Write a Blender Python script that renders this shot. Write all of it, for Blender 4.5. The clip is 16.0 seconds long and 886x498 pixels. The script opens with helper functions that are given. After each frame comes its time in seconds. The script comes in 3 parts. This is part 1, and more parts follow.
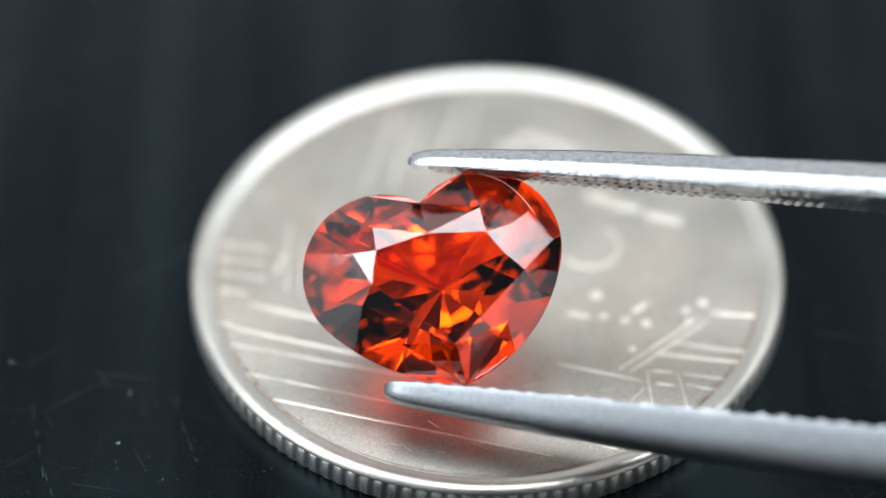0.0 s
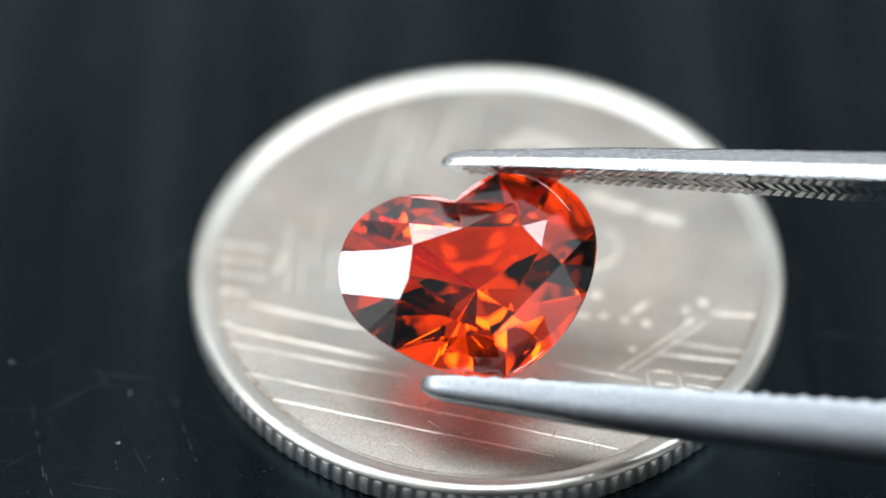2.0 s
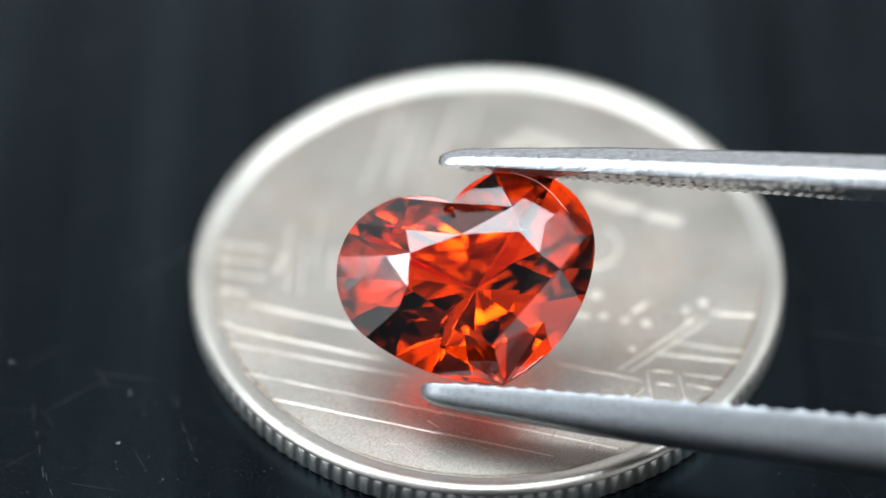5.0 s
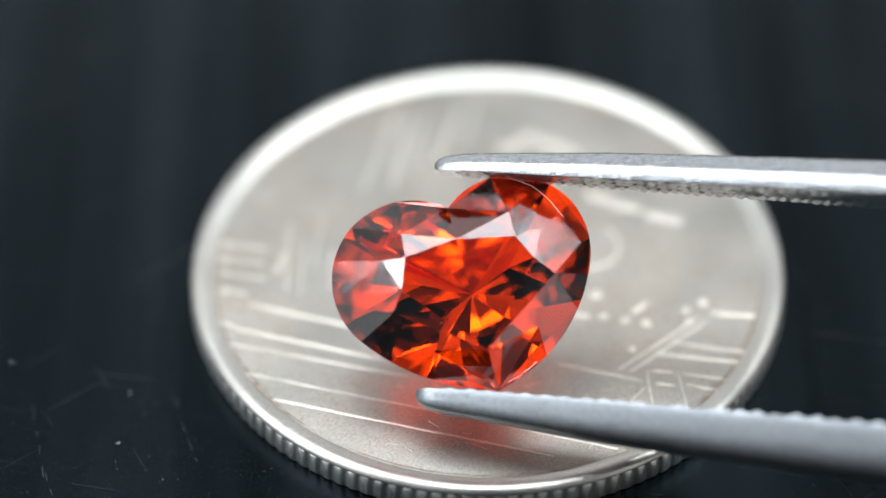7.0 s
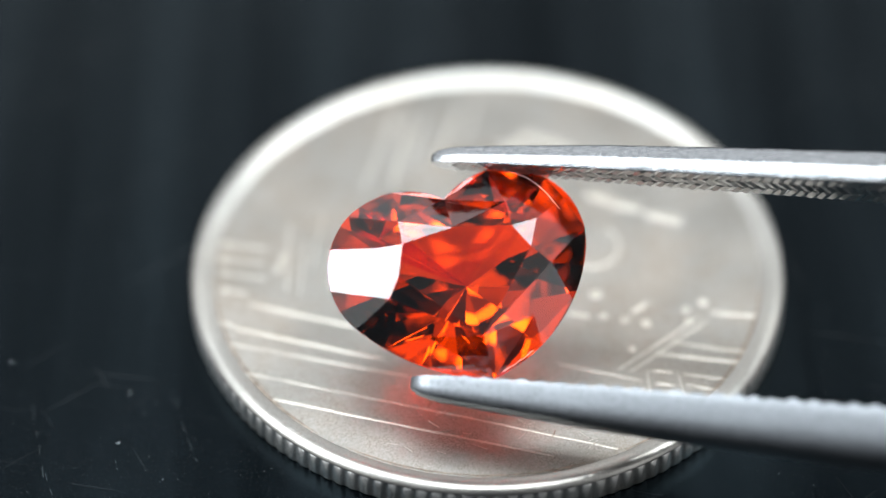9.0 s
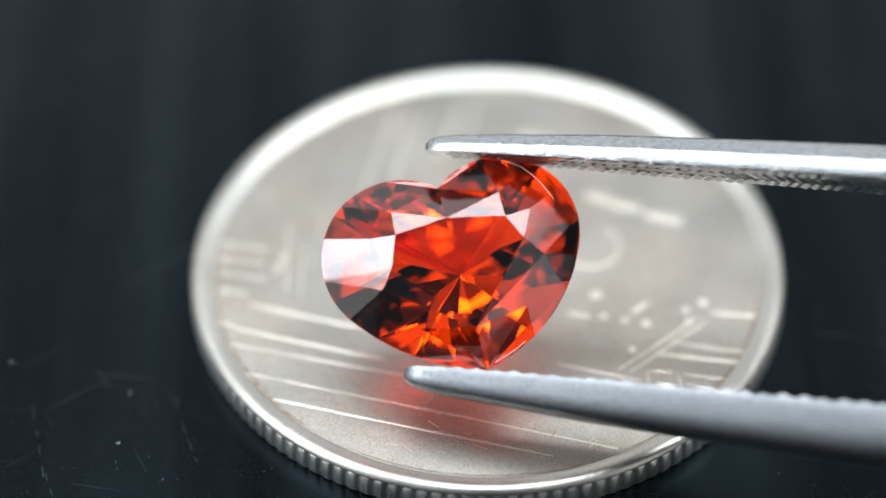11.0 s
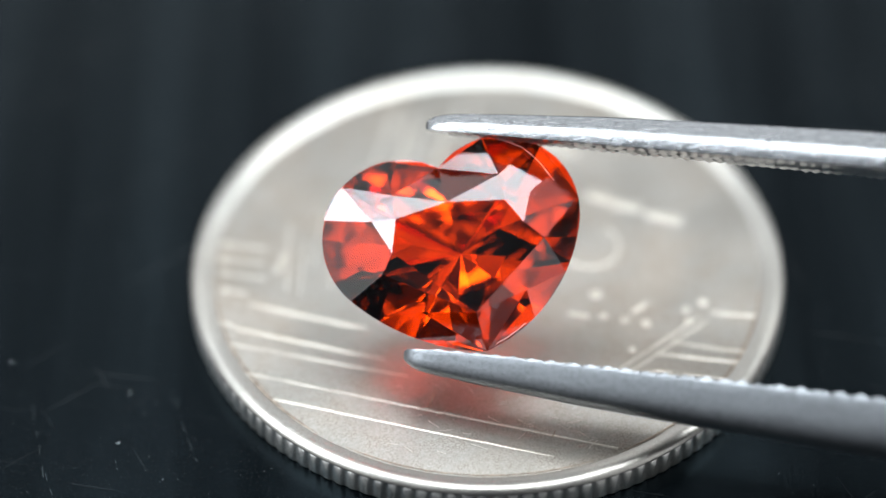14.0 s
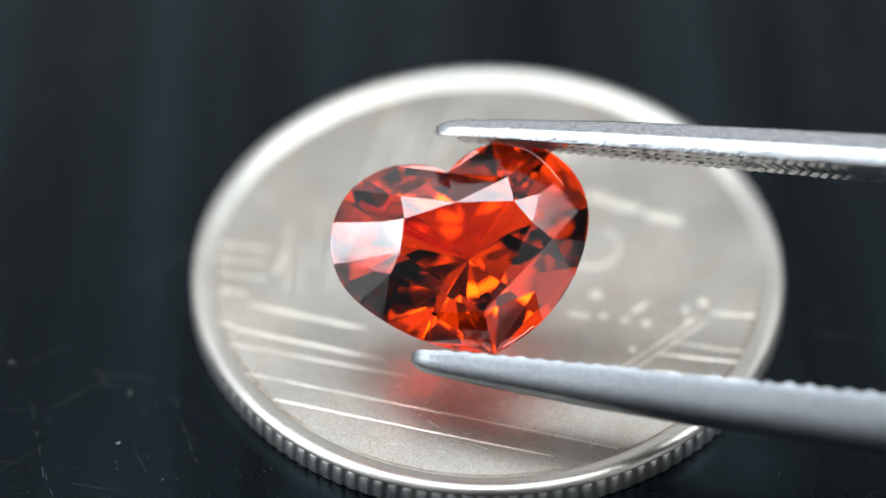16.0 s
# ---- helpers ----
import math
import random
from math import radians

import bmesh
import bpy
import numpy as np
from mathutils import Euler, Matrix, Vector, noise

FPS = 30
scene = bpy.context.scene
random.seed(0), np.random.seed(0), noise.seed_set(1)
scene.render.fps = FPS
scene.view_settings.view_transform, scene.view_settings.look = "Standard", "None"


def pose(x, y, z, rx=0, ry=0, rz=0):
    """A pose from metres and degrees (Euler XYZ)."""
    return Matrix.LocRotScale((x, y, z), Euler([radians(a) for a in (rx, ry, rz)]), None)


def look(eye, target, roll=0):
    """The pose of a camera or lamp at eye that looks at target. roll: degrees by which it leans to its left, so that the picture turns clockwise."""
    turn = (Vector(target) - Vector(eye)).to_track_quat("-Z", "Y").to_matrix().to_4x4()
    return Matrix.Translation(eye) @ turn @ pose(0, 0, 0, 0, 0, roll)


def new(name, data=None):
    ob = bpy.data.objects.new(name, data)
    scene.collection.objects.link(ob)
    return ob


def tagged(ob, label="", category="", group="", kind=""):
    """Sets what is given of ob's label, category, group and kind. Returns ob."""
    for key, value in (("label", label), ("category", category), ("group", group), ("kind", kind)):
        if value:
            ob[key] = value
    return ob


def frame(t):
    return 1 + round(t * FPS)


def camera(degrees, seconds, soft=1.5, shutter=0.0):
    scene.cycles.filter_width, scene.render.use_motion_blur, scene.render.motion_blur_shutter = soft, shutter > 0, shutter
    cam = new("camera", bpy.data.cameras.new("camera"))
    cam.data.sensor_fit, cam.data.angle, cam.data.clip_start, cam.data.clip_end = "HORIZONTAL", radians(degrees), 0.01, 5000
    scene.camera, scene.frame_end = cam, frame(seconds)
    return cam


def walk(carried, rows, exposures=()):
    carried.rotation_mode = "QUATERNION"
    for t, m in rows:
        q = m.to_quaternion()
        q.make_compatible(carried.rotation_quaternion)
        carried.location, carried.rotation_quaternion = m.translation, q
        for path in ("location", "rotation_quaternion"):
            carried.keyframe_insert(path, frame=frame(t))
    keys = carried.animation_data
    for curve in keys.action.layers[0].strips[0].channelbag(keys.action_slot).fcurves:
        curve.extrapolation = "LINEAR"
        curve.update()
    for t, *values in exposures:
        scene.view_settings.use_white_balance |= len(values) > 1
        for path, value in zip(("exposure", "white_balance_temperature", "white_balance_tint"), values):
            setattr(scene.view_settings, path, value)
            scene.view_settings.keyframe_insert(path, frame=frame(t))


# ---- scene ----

# Sizes below are in millimetres; MM brings them to the world's metres.
MM = 0.001

# ---------------------------------------------------------------- camera
cam = camera(18, 16.0, soft=1.5)
cam.data.dof.use_dof = True
cam.data.dof.focus_distance = 0.0888
cam.data.dof.aperture_fstop = 17.0
EYE = Vector((-1.40707, -66.21056, 68.41231)) * MM
AIM = Vector((-1.40707, 0.5638, 1.2)) * MM
walk(cam, [(0, look(EYE, AIM, -0.7446)), (16, look(EYE, AIM, -0.7446))],
     exposures=[(0, 0.0), (14.5, 0.0), (15.5, -0.14), (16, -0.05)])

# ---------------------------------------------------------------- light
world = bpy.data.worlds.new("room_light")
scene.world = world
world.use_nodes = True
wbg = world.node_tree.nodes["Background"]
wbg.inputs["Strength"].default_value = 1.25
# added surrounding glow, no real walls: bright low down, darker overhead
wnt = world.node_tree
wtc, wsep, wramp = (wnt.nodes.new(k) for k in ("ShaderNodeTexCoord", "ShaderNodeSeparateXYZ", "ShaderNodeValToRGB"))
wnt.links.new(wtc.outputs["Generated"], wsep.inputs[0])
wnt.links.new(wsep.outputs["Z"], wramp.inputs["Fac"])
wnt.links.new(wramp.outputs["Color"], wbg.inputs["Color"])
for stop, (at, grey) in zip(wramp.color_ramp.elements, ((0.60, 0.95), (0.87, 0.22))):
    stop.position, stop.color = at, (grey * 0.94, grey, grey * 1.05, 1)


def area_lamp(name, m, sx, sy, watts, colour):
    lamp = bpy.data.lights.new(name, "AREA")
    lamp.shape, lamp.size, lamp.size_y = "RECTANGLE", sx, sy
    lamp.energy, lamp.color = watts, colour
    ob = new(name, lamp)
    ob.matrix_world = m
    return ob


# a soft panel overhead, reaching towards the back, and a window to the side
area_lamp("softbox_light", pose(0.10, 0.1115, 0.5), 0.76, 0.297, 6.0, (0.85, 0.94, 1.0))
area_lamp("window_light", look((-0.6, -0.13, 0.73), (0, -0.13, 0.73)), 0.38, 0.58, 9.2, (0.82, 0.92, 1.0))


# ---------------------------------------------------------------- materials
def material(name):
    mat = bpy.data.materials.new(name)
    mat.use_nodes = True
    nt = mat.node_tree
    return mat, nt, nt.nodes["Principled BSDF"]


def add(nt, kind, **values):
    n = nt.nodes.new(kind)
    for key, v in values.items():
        n.inputs[key].default_value = v
    return n


def coords(nt, sx, sy, sz, turn=0.0):
    """Object coordinates, scaled: a scale of 1000 counts in millimetres."""
    tc = nt.nodes.new("ShaderNodeTexCoord")
    mp = nt.nodes.new("ShaderNodeMapping")
    mp.inputs["Scale"].default_value = (sx, sy, sz)
    mp.inputs["Rotation"].default_value = (0, 0, radians(turn))
    nt.links.new(tc.outputs["Object"], mp.inputs["Vector"])
    return mp


def turned(nt, turn, sx, sy):
    """Object coordinates turned about z first and stretched afterwards, for lines at an angle."""
    m1 = coords(nt, 1, 1, 1, turn)
    m2 = nt.nodes.new("ShaderNodeMapping")
    m2.inputs["Scale"].default_value = (sx, sy, 1000)
    nt.links.new(m1.outputs[0], m2.inputs["Vector"])
    return m2


def noise_tex(nt, vec, scale, detail=4.0, rough=0.55):
    n = add(nt, "ShaderNodeTexNoise", Scale=scale, Detail=detail, Roughness=rough)
    nt.links.new(vec.outputs[0], n.inputs["Vector"])
    return n


def ramp(nt, src, stops):
    r = nt.nodes.new("ShaderNodeValToRGB")
    while len(r.color_ramp.elements) < len(stops):
        r.color_ramp.elements.new(0.5)
    for e, (p, c) in zip(r.color_ramp.elements, stops):
        e.position = p
        e.color = (c, c, c, 1) if isinstance(c, (int, float)) else (*c, 1)
    nt.links.new(src, r.inputs["Fac"])
    return r


def math_node(nt, op, a, b=None, value=0.0):
    n = nt.nodes.new("ShaderNodeMath")
    n.operation = op
    nt.links.new(a, n.inputs[0])
    if b is None:
        n.inputs[1].default_value = value
    else:
        nt.links.new(b, n.inputs[1])
    return n


def bump(nt, bsdf, height, strength, distance):
    b = add(nt, "ShaderNodeBump", Strength=strength, Distance=distance)
    nt.links.new(height, b.inputs["Height"])
    nt.links.new(b.outputs["Normal"], bsdf.inputs["Normal"])
    return b


def coin_metal(name, dark, light, r0, r1, relief, wear=0.0):
    """Worn nickel: broad stains, hairlines, and grainy pitting in patches where wear is above 0."""
    mat, nt, b = material(name)
    b.inputs["Metallic"].default_value = 1.0
    fine = noise_tex(nt, coords(nt, 1000, 1000, 1000), 9.0, 6.0, 0.65)
    grain = noise_tex(nt, coords(nt, 1000, 1000, 1000), 15.0, 4.0, 0.7)
    broad = noise_tex(nt, coords(nt, 1000, 1000, 1000), 0.55, 3.0)
    patch = noise_tex(nt, coords(nt, 1000, 1000, 1000), 1.1, 4.0, 0.6)
    hair = noise_tex(nt, turned(nt, 24, 160, 2600), 2.0, 3.0)
    mix = math_node(nt, "ADD", fine.outputs["Fac"], broad.outputs["Fac"])
    col = ramp(nt, math_node(nt, "MULTIPLY", mix.outputs[0], value=0.5).outputs[0], [(0.36, dark), (0.62, light)])
    pits = ramp(nt, grain.outputs["Fac"], [(0.40, 1.0), (0.56, 0.0)])
    where = ramp(nt, patch.outputs["Fac"], [(0.40, 0.22), (0.64, 1.0)])
    amount = math_node(nt, "MULTIPLY", math_node(nt, "MULTIPLY", pits.outputs["Color"], where.outputs["Color"]).outputs[0], value=wear)
    mixed = nt.nodes.new("ShaderNodeMixRGB")
    nt.links.new(amount.outputs[0], mixed.inputs["Fac"])
    nt.links.new(col.outputs["Color"], mixed.inputs["Color1"])
    mixed.inputs["Color2"].default_value = (0.16, 0.13, 0.10, 1)
    # faint brown toning in broad patches
    tone = noise_tex(nt, coords(nt, 1000, 1000, 1000), 0.28, 3.0)
    share = ramp(nt, tone.outputs["Fac"], [(0.42, 0.0), (0.68, 0.55 * wear)])
    toned = nt.nodes.new("ShaderNodeMixRGB")
    toned.blend_type = "MULTIPLY"
    nt.links.new(share.outputs["Color"], toned.inputs["Fac"])
    nt.links.new(mixed.outputs["Color"], toned.inputs["Color1"])
    toned.inputs["Color2"].default_value = (0.86, 0.72, 0.60, 1)
    nt.links.new(toned.outputs["Color"], b.inputs["Base Color"])
    rr = ramp(nt, broad.outputs["Fac"], [(0.3, r0), (0.7, r1)])
    nt.links.new(rr.outputs["Color"], b.inputs["Roughness"])
    h = math_node(nt, "ADD", fine.outputs["Fac"], hair.outputs["Fac"])
    h = math_node(nt, "ADD", h.outputs[0], grain.outputs["Fac"])
    bump(nt, b, h.outputs[0], relief, 0.00002)
    return mat


# one nickel: edge, rim and relief lightened in colour for light they catch
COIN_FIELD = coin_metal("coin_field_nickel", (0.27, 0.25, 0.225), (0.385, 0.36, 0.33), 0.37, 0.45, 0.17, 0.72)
COIN_RIM_LIT = coin_metal("coin_rim_lit_nickel", (0.37, 0.35, 0.32), (0.48, 0.455, 0.42), 0.33, 0.41, 0.15, 0.3)
COIN_EDGE_LIT = coin_metal("coin_edge_lit_nickel", (0.68, 0.66, 0.63), (0.84, 0.82, 0.79), 0.42, 0.52, 0.2, 0.4)
COIN_RELIEF_LIT = coin_metal("coin_relief_lit_nickel", (0.47, 0.43, 0.375), (0.60, 0.555, 0.495), 0.32, 0.42, 0.25, 0.5)


def tarnish_material():
    mat, nt, b = material("brown_tarnish")
    b.inputs["Metallic"].default_value = 0.6
    n = noise_tex(nt, coords(nt, 1000, 1000, 1000), 3.0)
    c = ramp(nt, n.outputs["Fac"], [(0.3, (0.13, 0.09, 0.065)), (0.7, (0.34, 0.26, 0.20))])
    nt.links.new(c.outputs["Color"], b.inputs["Base Color"])
    b.inputs["Roughness"].default_value = 0.5
    return mat


TARNISH = tarnish_material()


def steel(name, base, r0, r1, relief=0.25):
    mat, nt, b = material(name)
    b.inputs["Metallic"].default_value = 1.0
    brushed = noise_tex(nt, coords(nt, 300, 2500, 2500), 3.0, 4.0)
    pits = noise_tex(nt, coords(nt, 1000, 1000, 1000), 7.0, 5.0, 0.7)
    c = ramp(nt, pits.outputs["Fac"], [(0.30, tuple(v * 0.72 for v in base)), (0.55, base)])
    nt.links.new(c.outputs["Color"], b.inputs["Base Color"])
    r = ramp(nt, brushed.outputs["Fac"], [(0.3, r0), (0.7, r1)])
    nt.links.new(r.outputs["Color"], b.inputs["Roughness"])
    h = math_node(nt, "ADD", brushed.outputs["Fac"], pits.outputs["Fac"])
    bump(nt, b, h.outputs[0], relief, 0.00003)
    return mat


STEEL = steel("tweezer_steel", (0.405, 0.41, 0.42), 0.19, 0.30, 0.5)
# front arm: satin finish, with shade put in as a darker base colour
STEEL_SATIN_SHADED = steel("shaded_satin_steel", (0.26, 0.268, 0.28), 0.36, 0.46, 0.2)
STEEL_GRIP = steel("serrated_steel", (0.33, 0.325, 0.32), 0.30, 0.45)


def gem_material():
    mat, nt, b = material("orange_garnet")
    b.inputs["Base Color"].default_value = (1.0, 0.046, 0.0005, 1)
    b.inputs["Transmission Weight"].default_value = 1.0
    b.inputs["Roughness"].default_value = 0.0
    b.inputs["IOR"].default_value = 1.80
    return mat


GEM = gem_material()


def inclusion_material():
    mat, nt, b = material("pale_feather")
    b.inputs["Base Color"].default_value = (0.95, 0.62, 0.55, 1)
    b.inputs["Roughness"].default_value = 0.3
    return mat


FEATHER = inclusion_material()


def table_material():
    mat, nt, b = material("black_table")
    fine = noise_tex(nt, coords(nt, 1000, 1000, 1000), 6.0, 6.0, 0.7)
    broad = noise_tex(nt, coords(nt, 1000, 1000, 1000), 0.10, 3.0)
    streak = noise_tex(nt, coords(nt, 420, 22, 1000, 2), 0.5, 3.0)
    c = ramp(nt, fine.outputs["Fac"], [(0.35, (0.0003, 0.0006, 0.0009)), (0.70, (0.0014, 0.0022, 0.0030))])
    lines = None
    for turn, sx, sy, sc in ((12, 90, 3200, 1.3), (63, 110, 3000, 1.5), (-38, 80, 3400, 1.2)):
        hair = noise_tex(nt, turned(nt, turn, sx, sy), sc, 2.0)
        keep = ramp(nt, hair.outputs["Fac"], [(0.67, 0.0), (0.74, 1.0)])
        lines = keep.outputs["Color"] if lines is None else math_node(nt, "ADD", lines, keep.outputs["Color"]).outputs[0]
    grain = noise_tex(nt, coords(nt, 1000, 1000, 1000), 17.0, 3.0)
    specks = ramp(nt, grain.outputs["Fac"], [(0.62, 0.0), (0.76, 1.0)])
    marks = math_node(nt, "ADD", math_node(nt, "MULTIPLY", lines, value=0.010).outputs[0], math_node(nt, "MULTIPLY", specks.outputs["Color"], value=0.04).outputs[0])
    mixed = nt.nodes.new("ShaderNodeMixRGB")
    mixed.blend_type = "ADD"
    mixed.inputs["Fac"].default_value = 1.0
    nt.links.new(c.outputs["Color"], mixed.inputs["Color1"])
    nt.links.new(marks.outputs[0], mixed.inputs["Color2"])
    nt.links.new(mixed.outputs["Color"], b.inputs["Base Color"])
    s = math_node(nt, "ADD", streak.outputs["Fac"], broad.outputs["Fac"])
    r = ramp(nt, math_node(nt, "MULTIPLY", s.outputs[0], value=0.5).outputs[0], [(0.38, 0.12), (0.62, 0.22)])
    nt.links.new(r.outputs["Color"], b.inputs["Roughness"])
    bump(nt, b, fine.outputs["Fac"], 0.30, 0.00004)
    b.inputs["Specular Tint"].default_value = (0.54, 0.84, 1.0, 1)
    sp = ramp(nt, streak.outputs["Fac"], [(0.36, 0.07), (0.64, 0.25)])
    nt.links.new(sp.outputs["Color"], b.inputs["Specular IOR Level"])
    return mat


TABLE = table_material()


def plain(name, colour, rough):
    mat, nt, b = material(name)
    n = noise_tex(nt, coords(nt, 1000, 1000, 1000), 5.0)
    c = ramp(nt, n.outputs["Fac"], [(0.3, tuple(v * 0.8 for v in colour)), (0.7, colour)])
    nt.links.new(c.outputs["Color"], b.inputs["Base Color"])
    b.inputs["Roughness"].default_value = rough
    return mat


DARK_BOARD = plain("dark_board_paint", (0.05, 0.05, 0.055), 0.8)
DUST = plain("pale_dust", (0.55, 0.58, 0.58), 0.7)
SCRATCH = plain("scratched_edge", (0.030, 0.040, 0.042), 0.5)


# ---------------------------------------------------------------- helpers of this scene
def part(name, bm, mat, parent=None, label="", smooth=None):
    """Links a bmesh in millimetres as one mesh object, under parent if given. smooth: the angle below which edges are soft."""
    me = bpy.data.meshes.new(name)
    bmesh.ops.scale(bm, vec=(MM, MM, MM), verts=bm.verts)
    if smooth is not None:
        limit = radians(smooth)
        for f in bm.faces:
            f.smooth = True
        for e in bm.edges:
            if len(e.link_faces) == 2 and e.calc_face_angle(0.0) > limit:
                e.smooth = False
    bm.to_mesh(me)
    bm.free()
    me.materials.append(mat)
    ob = new(name, me)
    if parent is not None:
        ob.parent = parent
    if label:
        tagged(ob, label)
    return ob


def lathe(profile, n, wave=None):
    """A closed ring of (radius, height) turned about z; wave(i, a) gives an offset of the radius of profile point i at angle a."""
    bm = bmesh.new()
    rings = []
    for k in range(n):
        a = 2 * math.pi * k / n
        ring = []
        for i, (r, z) in enumerate(profile):
            rr = r + (wave(i, k) if wave else 0.0)
            ring.append(bm.verts.new((rr * math.cos(a), rr * math.sin(a), z)))
        rings.append(ring)
    m = len(profile)
    for k in range(n):
        p, q = rings[k], rings[(k + 1) % n]
        for i in range(m):
            j = (i + 1) % m
            bm.faces.new((p[i], q[i], q[j], p[j]))
    bmesh.ops.recalc_face_normals(bm, faces=bm.faces)
    return bm


def bar_mesh(a, b, width, base, height):
    """A raised bar with bevelled flanks and ends from a to b (x, y), standing on base."""
    a, b = Vector((*a, 0)), Vector((*b, 0))
    d = (b - a).normalized()
    s = Vector((-d.y, d.x, 0))
    bm = bmesh.new()
    low, top = [], []
    for p, sg in ((a, -1), (b, 1)):
        for side in (-1, 1):
            low.append(bm.verts.new(p + s * side * width / 2 + d * sg * width * 0.3 + Vector((0, 0, base))))
            top.append(bm.verts.new(p + s * side * width * 0.2 + Vector((0, 0, base + height))))
    o = (0, 1, 3, 2)
    bm.faces.new([top[i] for i in o])
    bm.faces.new([low[i] for i in reversed(o)])
    for i in range(4):
        p, q = o[i], o[(i + 1) % 4]
        bm.faces.new((low[p], low[q], top[q], top[p]))
    bmesh.ops.recalc_face_normals(bm, faces=bm.faces)
    return bm


def worn_bar_mesh(a, b, width, base, height, seed):
    """A raised bar like bar_mesh, but struck unevenly: its height and width change along it."""
    rng = random.Random(seed)
    a, b = Vector((*a, 0)), Vector((*b, 0))
    d = (b - a).normalized()
    s = Vector((-d.y, d.x, 0))
    n = max(3, int((b - a).length / 0.45))
    bm = bmesh.new()
    rows = []
    f = 0.8
    for k in range(n + 1):
        f = min(1.15, max(0.6, f + rng.uniform(-0.25, 0.25)))
        g = f * (0.25 if k in (0, n) else 1.0)
        p = a + (b - a) * k / n + s * rng.uniform(-0.008, 0.008)
        w = width * (0.8 + 0.25 * f)
        row = []
        for o, z in ((-0.5, 0), (-0.16, 1), (0.16, 1), (0.5, 0)):
            row.append(bm.verts.new(p + s * o * w + Vector((0, 0, base + height * g * z))))
        rows.append(row)
    for p, q in zip(rows, rows[1:]):
        for i in range(4):
            j = (i + 1) % 4
            bm.faces.new((p[i], p[j], q[j], q[i]))
    bm.faces.new(rows[0])
    bm.faces.new(list(reversed(rows[-1])))
    bmesh.ops.recalc_face_normals(bm, faces=bm.faces)
    return bm


def dot_mesh(x, y, r, base, height):
    bm = bmesh.new()
    rings = []
    for f, h in ((1.0, 0.0), (0.85, 0.55), (0.5, 0.9)):
        rings.append([bm.verts.new((x + r * f * math.cos(k * math.pi / 6), y + r * f * math.sin(k * math.pi / 6), base + height * h)) for k in range(12)])
    tip = bm.verts.new((x, y, base + height))
    for p, q in zip(rings, rings[1:]):
        for k in range(12):
            bm.faces.new((p[k], p[(k + 1) % 12], q[(k + 1) % 12], q[k]))
    for k in range(12):
        bm.faces.new((rings[2][k], rings[2][(k + 1) % 12], tip))
    bm.faces.new(list(reversed(rings[0])))
    bmesh.ops.recalc_face_normals(bm, faces=bm.faces)
    return bm


# ---------------------------------------------------------------- table
def build_table():
    bm = bmesh.new()
    bmesh.ops.create_cube(bm, size=1.0)
    bmesh.ops.scale(bm, vec=(1600, 1200, 28), verts=bm.verts)
    bmesh.ops.translate(bm, vec=(0, 250, -14), verts=bm.verts)
    bmesh.ops.bevel(bm, geom=[e for e in bm.edges], offset=2.0, segments=2, affect="EDGES")
    ob = part("table_top", bm, TABLE)
    return tagged(ob, "black satin table top with fine scratches and dust", "table top", kind="structure")


table = build_table()


def build_dark_board():
    """An unseen board behind the camera, added to keep the stone's reflections dark."""
    bm = bmesh.new()
    bmesh.ops.create_cube(bm, size=1.0)
    bmesh.ops.scale(bm, vec=(960, 100, 2400), verts=bm.verts)
    bmesh.ops.translate(bm, vec=(0, -650, 470), verts=bm.verts)
    bmesh.ops.bevel(bm, geom=[e for e in bm.edges], offset=4.0, segments=1, affect="EDGES")
    return tagged(part("dark_board", bm, DARK_BOARD), "unseen plain dark grey board, added to darken reflections", "wall", kind="structure")


build_dark_board()


def build_dust():
    """Dust flecks and short fibres on the table, mostly before and beside the coin."""
    rng = random.Random(11)
    verts, faces = [], []
    for k in range(460):
        x, y = rng.uniform(-18, 15), rng.uniform(-11, -2.5)
        if math.hypot(x, y) < 10.6:
            continue
        r = 0.005 + 0.010 * rng.random() ** 5
        a = rng.uniform(0, 6.3)
        long = 1.0 if rng.random() < 0.85 else rng.uniform(2, 7)
        base = len(verts)
        for dx, dy, z in ((-1, -0.7, 0), (1, -0.6, 0), (0.8, 0.8, 0), (-0.8, 0.9, 0), (0.1, 0, 1.1)):
            px, py = dx * r * long, dy * r
            verts.append(((x + px * math.cos(a) - py * math.sin(a)) * MM, (y + px * math.sin(a) + py * math.cos(a)) * MM, z * r * MM))
        faces += [(base, base + 1, base + 4), (base + 1, base + 2, base + 4), (base + 2, base + 3, base + 4), (base + 3, base, base + 4), (base + 3, base + 2, base + 1, base)]
    me = bpy.data.meshes.new("dust")
    me.from_pydata(verts, [], faces)
    me.materials.append(DUST)
    return tagged(new("dust", me), "pale dust flecks scattered on the black table", "dust", kind="stuff")


build_dust()


